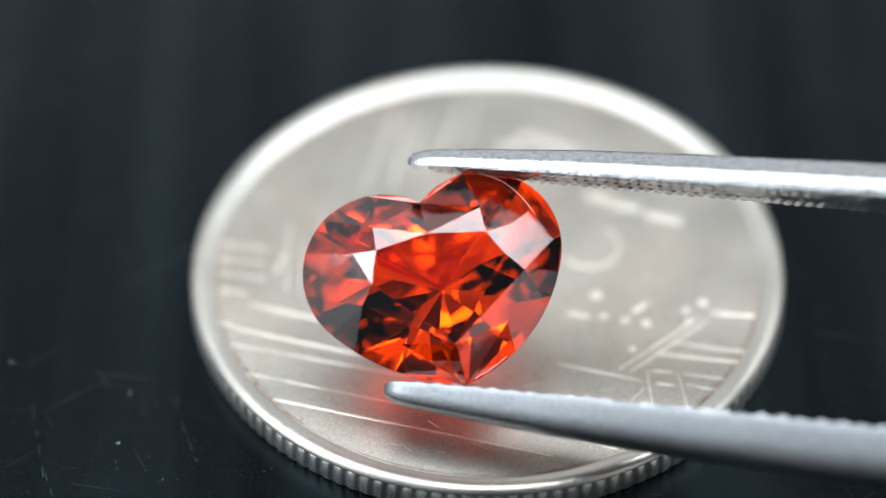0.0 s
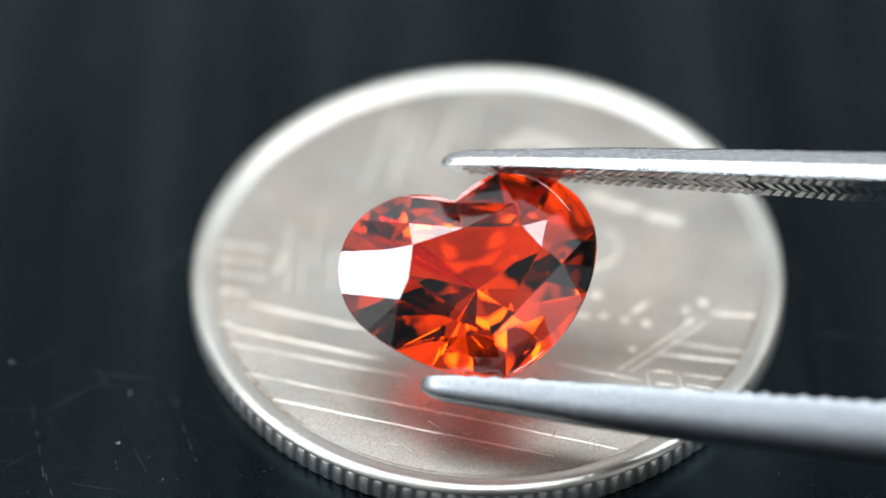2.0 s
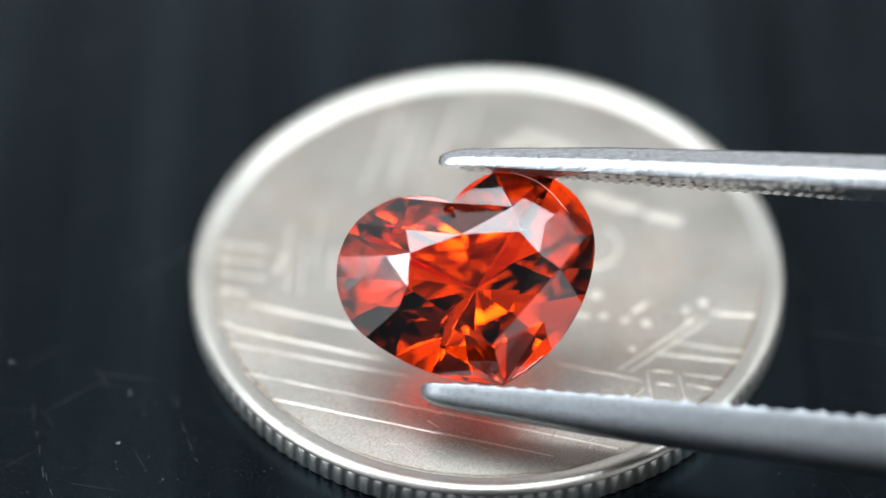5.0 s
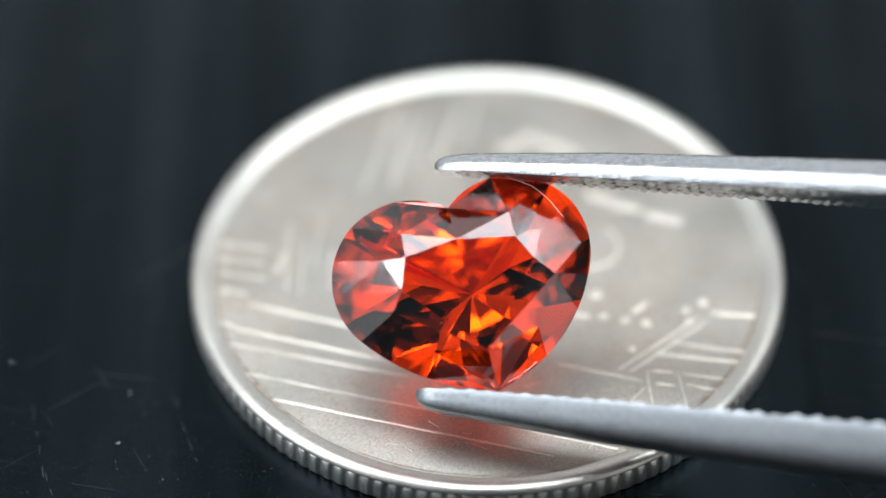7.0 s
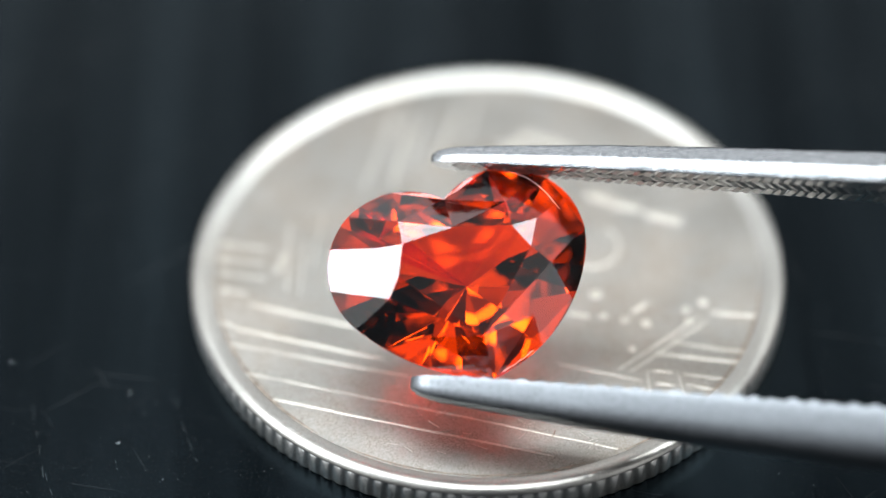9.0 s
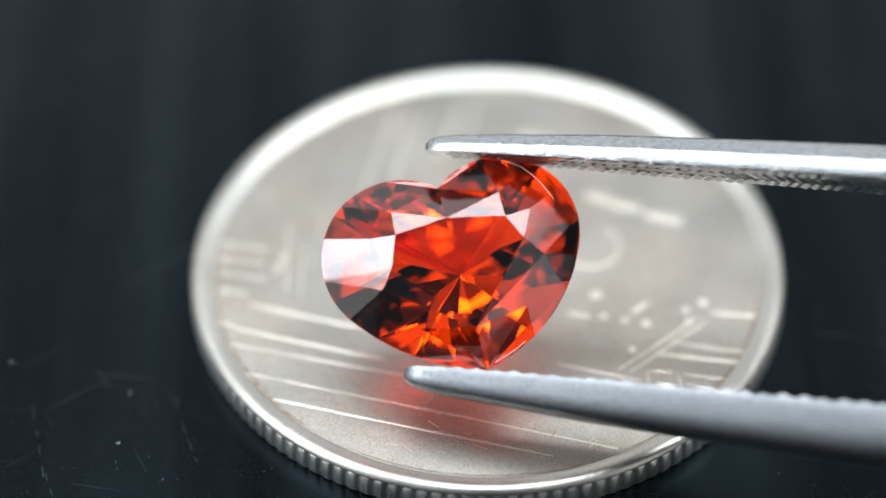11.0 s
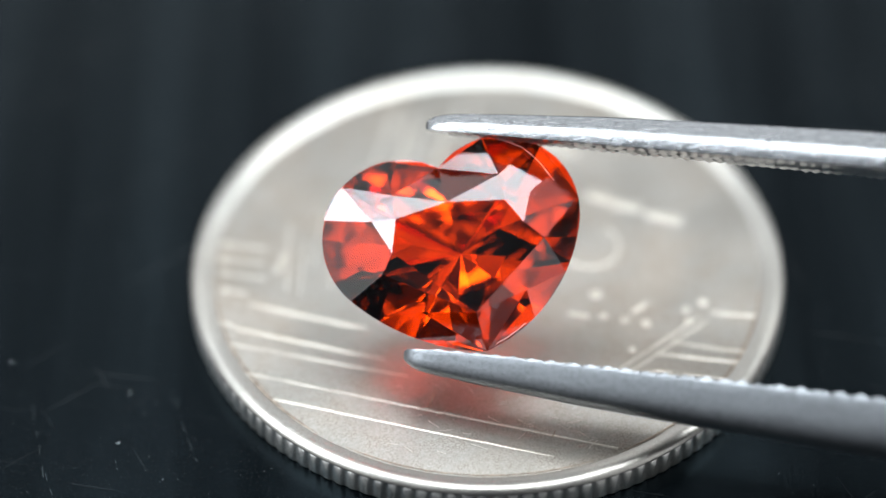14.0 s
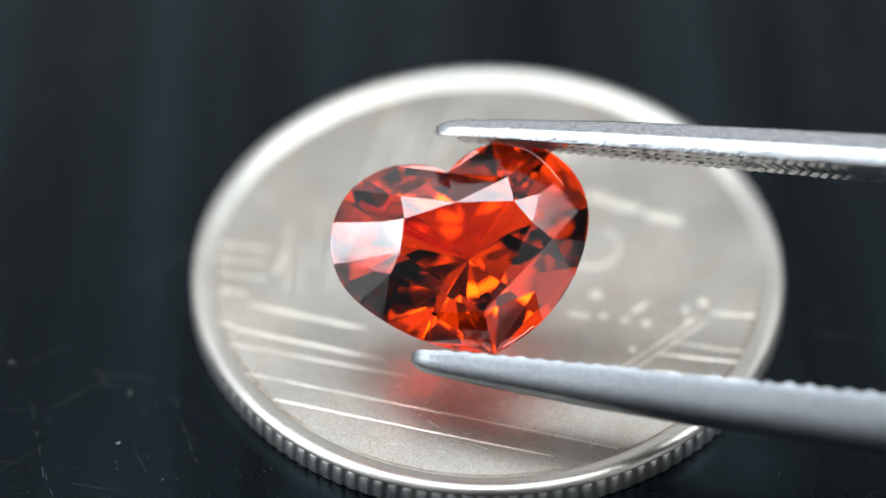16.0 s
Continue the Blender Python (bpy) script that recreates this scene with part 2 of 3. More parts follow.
def build_scratches():
    """Longer scratches in the table's finish: thin raised burrs."""
    rng = random.Random(3)
    runs = [((-14.95, -5.0), (-14.2, -8.6), 0.045), ((-14.3, -7.9), (-13.8, -9.4), 0.06), ((-10.45, -4.3), (-9.8, -6.6), 0.03), ((-9.8, -6.6), (-9.4, -7.7), 0.025),
            ((-16.4, 0.4), (-13.2, -1.6), 0.02), ((-13.4, -6.6), (-10.2, -5.9), 0.018), ((-12.6, -7.4), (-9.6, -8.2), 0.018), ((-16.0, -7.0), (-14.0, -6.2), 0.018),
            ((6.35, -7.9), (6.5, -8.8), 0.03), ((8.6, -7.3), (11.8, -8.3), 0.025), ((11.4, -7.2), (13.4, -8.8), 0.03), ((7.6, -8.6), (9.4, -8.2), 0.018)]
    for k in range(8):
        x, y, a, d = rng.uniform(-17, -10.5), rng.uniform(-9, -3), rng.uniform(0, 3.1), rng.uniform(0.4, 1.8)
        if math.hypot(x, y) > 11.5:
            runs.append(((x, y), (x + d * math.cos(a), y + d * math.sin(a)), 0.007))
    for k, (a, b, w) in enumerate(runs):
        part("scratch", bar_mesh(a, b, w * 0.35, 0.0, w * 0.015), TABLE, table)
        # torn flecks along the deeper ones
        (x0, y0), (x1, y1) = a, b
        d = math.hypot(x1 - x0, y1 - y0)
        f = rng.uniform(0.0, 0.15)
        while f < 1.0 and k < 4:
            g = min(1.0, f + rng.uniform(0.12, 0.5) / d)
            jx, jy = rng.uniform(-0.015, 0.015), rng.uniform(-0.015, 0.015)
            part("scratch", bar_mesh((x0 + (x1 - x0) * f + jx, y0 + (y1 - y0) * f + jy), (x0 + (x1 - x0) * g - jx, y0 + (y1 - y0) * g - jy),
                                     rng.uniform(0.008, 0.018), 0.002, 0.005), SCRATCH, table)
            f = g + rng.uniform(0.1, 0.6) / d


build_scratches()

# ---------------------------------------------------------------- coin
FIELD = 0.93
REEDS = 132


def build_coin():
    coin = new("coin")
    coin.location = (0.08 * MM, -0.06 * MM, 0)
    tagged(coin, "worn silver-grey nickel coin with reeded edge lying on the black table", "coin")
    # flat face, dished a little towards the rim
    bm = bmesh.new()
    prev = None
    n = 160
    radii = [(0.0, FIELD), (3.0, FIELD), (6.5, FIELD), (8.7, FIELD), (9.06, FIELD - 0.015), (9.25, FIELD - 0.02), (9.25, 0.35), (0.0, 0.35)]
    for r, z in radii:
        if r == 0.0:
            ring = [bm.verts.new((0, 0, z))]
        else:
            ring = [bm.verts.new((r * math.cos(2 * math.pi * k / n), r * math.sin(2 * math.pi * k / n), z)) for k in range(n)]
        if prev is not None:
            for k in range(n):
                j = (k + 1) % n
                if len(prev) == 1:
                    bm.faces.new((prev[0], ring[k], ring[j]))
                elif len(ring) == 1:
                    bm.faces.new((prev[k], prev[j], ring[0]))
                else:
                    bm.faces.new((prev[k], ring[k], ring[j], prev[j]))
        prev = ring
    bmesh.ops.recalc_face_normals(bm, faces=bm.faces)
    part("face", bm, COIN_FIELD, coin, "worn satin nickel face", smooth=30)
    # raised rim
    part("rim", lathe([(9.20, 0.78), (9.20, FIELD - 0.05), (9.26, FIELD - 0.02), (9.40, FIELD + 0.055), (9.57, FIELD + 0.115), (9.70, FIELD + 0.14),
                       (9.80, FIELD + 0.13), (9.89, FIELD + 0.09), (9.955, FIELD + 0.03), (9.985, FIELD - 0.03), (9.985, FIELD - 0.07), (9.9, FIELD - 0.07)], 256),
         COIN_RIM_LIT, coin, "raised rim, its highlight lightened into the nickel's colour", smooth=40)
    # reeded edge: eight steps to a reed
    steps = 8
    cycle = (0.0, 0.004, 0.006, 0.004, 0.0, -0.03, -0.05, -0.03)

    def wave(i, k):
        return cycle[k % steps] if i in (2, 3) else 0.0

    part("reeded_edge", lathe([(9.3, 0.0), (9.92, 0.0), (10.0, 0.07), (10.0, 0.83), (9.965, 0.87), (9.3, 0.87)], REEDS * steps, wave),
         COIN_EDGE_LIT, coin, "fluted edge with fine upright reeds, light put into its colour", smooth=50)
    # relief lines: ends, width, height
    lines = [
        ((-8.02, -1.57), (-4.0, -2.78), 0.20, 0.07), ((-9.0, -2.38), (-8.44, -2.56), 0.16, 0.06),
        ((-8.4, -2.67), (-3.4, -4.18), 0.19, 0.07), ((-8.6, -3.36), (-2.6, -4.94), 0.14, 0.05),
        ((-7.98, -4.68), (3.99, -8.13), 0.13, 0.06), ((-7.02, -5.83), (2.01, -8.45), 0.15, 0.06),
        ((2.2, -4.44), (5.01, -5.28), 0.16, 0.07), ((5.34, -5.33), (6.01, -5.50), 0.16, 0.07), ((6.25, -5.40), (7.33, -5.71), 0.15, 0.07),
        ((6.0, -3.58), (8.45, -4.05), 0.17, 0.07), ((5.4, -4.05), (8.2, -4.5), 0.17, 0.07),
        ((5.19, -4.79), (6.01, -4.92), 0.14, 0.06), ((6.19, -4.95), (7.64, -5.23), 0.14, 0.06),
        ((4.08, -4.84), (7.08, -2.36), 0.15, 0.07), ((4.44, -4.97), (7.33, -2.54), 0.15, 0.07), ((7.35, -2.23), (8.85, -2.42), 0.18, 0.07),
        ((4.41, -6.25), (5.1, -5.43), 0.12, 0.05), ((5.1, -4.73), (5.19, -6.34), 0.11, 0.04), ((6.11, -4.75), (6.3, -6.53), 0.11, 0.04),
        ((4.74, -2.2), (5.33, -1.72), 0.26, 0.07),
    ]
    for k, (a, b, w, h) in enumerate(lines):
        part("relief_line", worn_bar_mesh(a, b, w * 0.75, FIELD - 0.005, 0.005 + w * (0.09 if 6 <= k <= 19 else 0.06), k), COIN_RELIEF_LIT, coin, smooth=60)
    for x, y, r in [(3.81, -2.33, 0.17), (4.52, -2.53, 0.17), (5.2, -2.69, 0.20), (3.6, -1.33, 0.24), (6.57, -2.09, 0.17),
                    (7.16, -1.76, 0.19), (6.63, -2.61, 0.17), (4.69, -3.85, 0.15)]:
        part("relief_dot", dot_mesh(x, y, r, FIELD - 0.01, 0.036), COIN_RELIEF_LIT, coin)
    # weak relief: worn walls and spires, a ring, and an inscription too worn to read, as plain bars
    worn = [
        ((-8.95, 1.25), (-7.5, 1.0), 0.30), ((-9.0, 0.55), (-7.6, 0.3), 0.26), ((-8.95, -0.1), (-7.5, -0.4), 0.30), ((-8.9, -0.9), (-8.1, -1.1), 0.26),
        ((-7.15, -0.15), (-6.86, 0.75), 0.30), ((-6.75, 2.3), (-6.75, -1.0), 0.16), ((-6.2, 1.4), (-6.3, -1.2), 0.13), ((-5.6, 2.6), (-5.9, 0.2), 0.14),
        ((-5.2, 1.0), (-5.3, -0.9), 0.13), ((-3.04, 8.15), (-4.21, 3.94), 0.22), ((-2.55, 7.7), (-3.23, 3.92), 0.26), ((-0.92, 7.96), (-1.64, 5.4), 0.3),
        ((-1.9, 8.0), (-2.5, 5.6), 0.2), ((-0.2, 8.2), (-0.7, 6.0), 0.2),
    ]
    for a, b, w in worn:
        part("worn_line", bar_mesh(a, b, w, FIELD - 0.004, 0.004 + w * 0.007), COIN_RELIEF_LIT, coin)
    for a, b, w in [((3.6, 3.45), (4.25, 3.25), 0.55), ((4.5, 3.0), (5.25, 2.8), 0.55), ((5.6, 2.45), (6.1, 2.3), 0.5), ((6.3, 2.25), (6.6, 2.15), 0.5),
                    ((0.6, 5.9), (1.2, 6.0), 0.5), ((1.3, 6.45), (1.8, 6.5), 0.5), ((2.0, 6.2), (2.6, 6.0), 0.5), ((2.8, 5.75), (3.2, 5.6), 0.45),
                    ((2.7, -2.2), (3.3, -2.35), 0.24)]:
        part("worn_inscription_bar", bar_mesh(a, b, w, FIELD - 0.004, 0.004 + w * 0.032), COIN_RELIEF_LIT, coin)
    part("relief_ring", ring_mesh(3.51, 0.95, 1.0, 0.13, FIELD - 0.004, 0.016, -150, 60), COIN_RELIEF_LIT, coin)
    rng = random.Random(8)
    for k in range(44):
        x, y, a, d = rng.uniform(-3.5, 4.0), rng.uniform(-8.2, -5.2), rng.uniform(-0.9, 0.9), rng.uniform(0.1, 0.55)
        part("scratch", bar_mesh((x, y), (x + d * math.cos(a), y + d * math.sin(a)), rng.uniform(0.014, 0.034), FIELD - 0.002, 0.013), COIN_RELIEF_LIT, coin)
    for a, b in [((-2.0, -6.15), (-1.8, -5.6)), ((1.92, -7.62), (2.02, -7.35)), ((-1.95, -6.1), (-2.05, -6.3))]:
        part("scratch", bar_mesh(a, b, 0.05, FIELD - 0.002, 0.012), TARNISH, coin)
    for r, a0, a1, w in [(9.19, 183, 236, 0.09), (9.10, 200, 226, 0.03), (9.19, 294, 356, 0.10), (9.08, 306, 332, 0.035), (9.17, 236, 294, 0.06)]:
        part("tarnish_line", ring_mesh(0, 0, r, w, FIELD - 0.03, 0.034, a0, a1), TARNISH, coin, "brown tarnish along the rim")
    return coin


def ring_mesh(cx, cy, r, w, base, height, a0, a1):
    """A raised arc with sloping flanks about (cx, cy) from a0 to a1 degrees."""
    bm = bmesh.new()
    n = max(8, int((a1 - a0) / 3))
    rows = []
    for k in range(n + 1):
        a = radians(a0 + (a1 - a0) * k / n)
        f = min(1.0, k / 3, (n - k) / 3)
        row = []
        for d, z in ((-0.5, 0), (-0.18, 1), (0.18, 1), (0.5, 0)):
            rr = r + d * w * (0.3 + 0.7 * f)
            row.append(bm.verts.new((cx + rr * math.cos(a), cy + rr * math.sin(a), base + height * z * f)))
        rows.append(row)
    for p, q in zip(rows, rows[1:]):
        for i in range(4):
            j = (i + 1) % 4
            bm.faces.new((p[i], p[j], q[j], q[i]))
    bm.faces.new(rows[0])
    bm.faces.new(list(reversed(rows[-1])))
    bmesh.ops.recalc_face_normals(bm, faces=bm.faces)
    return bm


coin = build_coin()

# ---------------------------------------------------------------- gem, in its own space: girdle in the plane z = 0, table towards +z
HEART_TURN = radians(15.37)
HEART_AT = Vector((0.398, -0.584, 0.0))
HUB = 0.4


def side_centre(c, r, R, sign):
    """The centre of the long side arc: it touches the lobe from within and runs through the point."""
    tip = Vector((0, -3.05))
    d = (tip - c).length
    a = ((R - r) ** 2 - R * R + d * d) / (2 * d)
    h = math.sqrt(max(0.0, (R - r) ** 2 - a * a))
    u = (tip - c) / d
    return c + u * a + Vector((-u.y, u.x)) * h * sign


LOBES = {1: (Vector((1.60, 1.107)), 2.50, 5.2), -1: (Vector((-1.682, 1.089)), 2.575, 7.0)}


def heart_radius(phi):
    """The heart's outline about (0, HUB): lobe circles above, long side arcs down to the point."""
    d = Vector((math.cos(phi), math.sin(phi)))
    sign = 1 if d.x >= 0 else -1
    c, r, R = LOBES[sign]
    side = side_centre(c, r, R, -sign)
    join = side + (c - side).normalized() * R
    o = Vector((0, HUB))

    def reach(q, k):
        w = o - q
        b = w.dot(d)
        return -b + math.sqrt(max(0.0, b * b - w.dot(w) + k * k))

    low = math.atan2(d.y, abs(d.x)) < math.atan2(join.y - HUB, abs(join.x))
    return reach(side, R) if low else reach(c, r)


def heart_point(deg, frac, z):
    phi = radians(deg)
    r = heart_radius(phi) * frac
    p = Vector((r * math.cos(phi), HUB + r * math.sin(phi), 0))
    c, s = math.cos(HEART_TURN), math.sin(HEART_TURN)
    return Vector((c * p.x - s * p.y, s * p.x + c * p.y, z)) + HEART_AT


CROWN, GIRDLE = 1.085, 0.08
# table corners and star corners: degrees about the hub, share of the outline's radius
TABLE_CORNERS = {"d": (4, 0.53), "c": (29, 0.475), "b": (92, 0.51), "a": (144, 0.50), "f": (173, 0.50), "e": (269, 0.655)}
STAR_CORNERS = {"cd": (20, 0.67), "bc": (46, 0.64), "ab": (129, 0.66), "af": (153, 0.655), "fe": (187, 0.65), "de": (350, 0.715)}
# where the mains meet the girdle, in degrees, how far below it their planes run out, and how far the girdle dips there
MAINS = {"d": (8, 0.0, 0.0), "c": (40, 0.15, 0.12), "a": (138, 0.0, 0.0), "f": (172, 0.15, 0.05)}


def fall(top, foot):
    """The plane that drops from top straight towards foot: a point of it and its slope in x and y."""
    d = Vector((foot.x - top.x, foot.y - top.y))
    return top, d * ((foot.z - top.z) / d.length_squared)


def height(plane, p):
    top, g = plane
    return top.z + g.x * (p.x - top.x) + g.y * (p.y - top.y)


def plane_of(p, q, r):
    n = (q - p).cross(r - p)
    return p, Vector((-n.x / n.z, -n.y / n.z))


def meet(one, two, near):
    """The point nearest to near, seen from above, on the edge where two planes meet."""
    (p, g), (q, h) = one, two
    n = g - h
    c = g.dot(p.xy) - p.z - (h.dot(q.xy) - q.z)
    at = near.xy - n * ((n.dot(near.xy) - c) / n.length_squared)
    return Vector((at.x, at.y, height(one, at)))


def flat_fan(bm, tip, a, b, z, rim, steps=4.0):
    """One flat facet from tip to the outline between a and b degrees; the outline's heights follow the facet."""
    ends = [rim[d % 360].co if d % 360 in rim else heart_point(d, 1.0, z) for d in (a, b)]
    plane = plane_of(tip.co, ends[0], ends[1])
    n = max(2, round((b - a) / steps))
    row = []
    for k in range(n + 1):
        deg = round((a + (b - a) * k / n) % 360, 3)
        if deg not in rim:
            p = heart_point(deg, 1.0, 0)
            p.z = height(plane, p) if 0 < k < n else z
            p.z = max(p.z, z - 0.13) if z > 0 else min(p.z, z + 0.04)
            rim[deg] = bm.verts.new(p)
        row.append(rim[deg])
    bm.faces.new([tip] + row)


def gem_bmesh(culet, depth, feet, reaches, bellies, girdle_low=-0.10):
    """The cut stone. Above: table, stars, flat kite-shaped mains and girdle halves; below: mains that meet in the culet, and halves."""
    bm = bmesh.new()
    tp = {k: heart_point(a, f, CROWN) for k, (a, f) in TABLE_CORNERS.items()}
    near = {k: heart_point(a, f, 0) for k, (a, f) in STAR_CORNERS.items()}
    planes = {k: fall(tp[k], heart_point(a, 1.0, GIRDLE - run)) for k, (a, run, _) in MAINS.items()}
    sp = {"cd": meet(planes["c"], planes["d"], near["cd"]), "af": meet(planes["a"], planes["f"], near["af"])}
    for k, main in (("bc", "c"), ("ab", "a"), ("fe", "f"), ("de", "d")):
        p = near[k]
        p.z = min(CROWN - 0.10, height(planes[main], p))
        sp[k] = p
    tv = {k: bm.verts.new(p) for k, p in tp.items()}
    sv = {k: bm.verts.new(p) for k, p in sp.items()}
    lower = {}
    for k, star, foot, at in (("left", "fe", 206, (226, 0.75)), ("right", "de", 332, (312, 0.77))):
        p = heart_point(*at, 0)
        p.z = height(plane_of(tp["e"], sp[star], heart_point(foot, 1.0, GIRDLE)), p)
        lower[k] = bm.verts.new(p)
    bm.faces.new([tv[k] for k in "dcbafe"])
    for k in ("cd", "bc", "ab", "af", "fe", "de"):
        bm.faces.new((tv[k[0]], tv[k[1]], sv[k]))
    rim = {a: bm.verts.new(heart_point(a, 1.0, GIRDLE - dip)) for a, dip in [(a, dip) for a, _, dip in MAINS.values()] + [(64, 0.10), (90, 0.12), (116, 0.06)]}
    for tip, stops in ((sv["cd"], (8, 24, 40)), (sv["bc"], (40, 64, 90)), (sv["ab"], (90, 116, 138)), (sv["af"], (138, 154, 172)), (sv["fe"], (172, 192, 206)),
                       (lower["left"], (206, 236, 270)), (lower["right"], (270, 302, 332)), (sv["de"], (332, 350, 368))):
        for a, b in zip(stops, stops[1:]):
            flat_fan(bm, tip, a, b, GIRDLE, rim)
    for k, one, two, foot in (("d", "cd", "de", 8), ("c", "bc", "cd", 40), ("a", "ab", "af", 138), ("f", "af", "fe", 172)):
        bm.faces.new((tv[k], sv[one], rim[foot], sv[two]))
    bm.faces.new((tv["b"], sv["bc"], rim[90]))
    bm.faces.new((tv["b"], rim[90], sv["ab"]))
    bm.faces.new((tv["e"], sv["fe"], rim[206], lower["left"]))
    bm.faces.new((tv["e"], lower["left"], rim[270]))
    bm.faces.new((tv["e"], rim[270], lower["right"]))
    bm.faces.new((tv["e"], lower["right"], rim[332], sv["de"]))
    # pavilion: the knees stand on the edges between the mains, pushed out a little where the stone is full-bellied
    keel = Vector((*culet, -depth))
    tip = bm.verts.new(keel)
    low = [fall(keel, heart_point(a, 1.0, girdle_low)) for a in feet]
    spans = [(a, b + (360 if b < a else 0)) for a, b in zip(feet, feet[1:] + feet[:1])]
    knees = []
    for k, (a, b) in enumerate(spans):
        one, two = low[k], low[(k + 1) % len(feet)]
        n = one[1] - two[1]
        way = Vector((-n.y, n.x)).normalized()
        out = heart_point((a + b) / 2, 1.0, 0).xy - keel.xy
        way = way if way.dot(out) > 0 else -way
        at = keel.xy + way * out.length * reaches[k]
        knees.append(bm.verts.new((at.x, at.y, height(one, at) - bellies[k])))
    under = {}
    for knee, (a, b) in zip(knees, spans):
        flat_fan(bm, knee, a, (a + b) / 2, girdle_low, under)
        flat_fan(bm, knee, (a + b) / 2, b, girdle_low, under)
    for k, a in enumerate(feet):
        bm.faces.new((tip, knees[k - 1], under[round(a % 360, 3)]))
        bm.faces.new((tip, under[round(a % 360, 3)], knees[k]))
    # the girdle's wall between the two rims
    top = [rim[a] for a in sorted(rim)]
    bottom = [under[a] for a in sorted(under)]
    band(bm, top, sorted(rim), bottom, sorted(under))
    bmesh.ops.recalc_face_normals(bm, faces=bm.faces)
    return bm


PAVILION = dict(culet=(0.359, -0.35), depth=2.328, feet=(36.5, 90, 131, 143, 181.1, 207.2, 229.4, 270, 337.9),
                reaches=(0.605, 0.763, 0.775, 0.36, 0.481, 0.248, 0.836, 0.752, 0.354),
                bellies=(-0.05, 0.219, 0.548, 0.167, 0.143, 0.371, 0.125, 0.205, 0.26))


def band(bm, outer, oa, inner, ia):
    """Triangles between two closed rings of vertices with ascending angles."""
    i = j = 0
    no, ni = len(outer), len(inner)
    oa = list(oa) + [oa[0] + 360]
    ia = list(ia) + [ia[0] + 360]
    while i < no or j < ni:
        go_outer = j >= ni or (i < no and (oa[i] + oa[i + 1]) / 2 <= (ia[j] + ia[j + 1]) / 2)
        if go_outer:
            bm.faces.new((outer[i % no], outer[(i + 1) % no], inner[j % ni]))
            i += 1
        else:
            bm.faces.new((outer[i % no], inner[(j + 1) % ni], inner[j % ni]))
            j += 1


def build_gem():
    return tagged(part("gemstone", gem_bmesh(**PAVILION), GEM), "faceted heart-shaped orange-red garnet held in steel tweezers", "gemstone")


gem = build_gem()


def thread_mesh(points, r):
    """A thin three-sided thread along points, tapering at both ends."""
    bm = bmesh.new()
    pts = [Vector(p) for p in points]
    rows = []
    for k, p in enumerate(pts):
        d = (pts[min(k + 1, len(pts) - 1)] - pts[max(k - 1, 0)]).normalized()
        u = d.cross(Vector((0, 0, 1))).normalized()
        v = u.cross(d)
        f = 0.35 if k in (0, len(pts) - 1) else 1.0
        rows.append([bm.verts.new(p + (u * math.cos(a) + v * math.sin(a)) * r * f) for a in (0.5, 2.6, 4.7)])
    for p, q in zip(rows, rows[1:]):
        for i in range(3):
            j = (i + 1) % 3
            bm.faces.new((p[i], p[j], q[j], q[i]))
    bm.faces.new(rows[0])
    bm.faces.new(list(reversed(rows[-1])))
    bmesh.ops.recalc_face_normals(bm, faces=bm.faces)
    return bm


def on_crown(deg, frac, over=0.012):
    """A point just over the crown's facets: the height follows girdle, star corners and table."""
    z = lerp(frac, [(0.50, 1.085), (0.66, 0.80), (1.0, 0.05)])
    return heart_point(deg, frac, z + over)


def lerp(x, table_rows):
    for (a, va), (b, vb) in zip(table_rows, table_rows[1:]):
        if x <= b:
            f = max(0.0, (x - a) / (b - a))
            return va + (vb - va) * f
    return table_rows[-1][1]


FEATHER_RUN = ((61, 0.985), (56, 0.965), (50, 0.94), (43, 0.915), (37, 0.895), (31, 0.875), (25, 0.865), (20, 0.865))
part("surface_feather", thread_mesh([on_crown(a, f + 0.004 * (k % 2), 0.03) for k, (a, f) in enumerate(FEATHER_RUN)], 0.011), FEATHER, gem, "pale hairline feather across the crown")
part("edge_chip", thread_mesh([on_crown(275 + 2.0 * k + 0.7 * math.sin(5 * k), 0.985 - 0.008 * abs(math.sin(2.3 * k))) for k in range(12)], 0.009), FEATHER, gem, "chipped pale edge by the point")

# ---------------------------------------------------------------- tweezers, in the gem's space
TWEEZER = pose(0, -0.03, 0, 0, 0, -6.2) @ pose(0, 0, 0, 0, -10, 0)
REAR = 112.0


def arm_gap(x):
    """Half the distance between the inner faces at x along the tweezers."""
    if x < 30:
        return 3.42
    f = min(1.0, (x - 30) / (REAR - 30))
    return 3.42 + 1.6 * math.sin(math.pi * f) * (1 - f) - 3.3 * f * f * (3 - 2 * f)


THICK = [(0, 0.50), (1.0, 0.66), (2.5, 0.78), (5.5, 0.98), (9.5, 1.14), (14, 1.28), (25, 1.4), (112, 1.3)]
WIDTH = [(0, 0.75), (1.0, 0.95), (3, 1.2), (6, 1.5), (10, 1.8), (16, 2.3), (40, 5.5), (70, 8.5), (112, 7.0)]


# half a cross-section, from the gripping edge to the spine: share of the thickness, share of the half width
BACK_ARM = ((0.20, 1.0), (0.36, 0.985), (0.46, 0.93), (0.56, 0.83), (0.68, 0.69), (0.80, 0.55), (0.90, 0.42), (0.97, 0.25), (1.0, 0.0))
FRONT_ARM = ((0.22, 1.0), (0.45, 0.99), (0.60, 0.96), (0.72, 0.91), (0.82, 0.82), (0.90, 0.70), (0.96, 0.50), (0.99, 0.27), (1.0, 0.0))


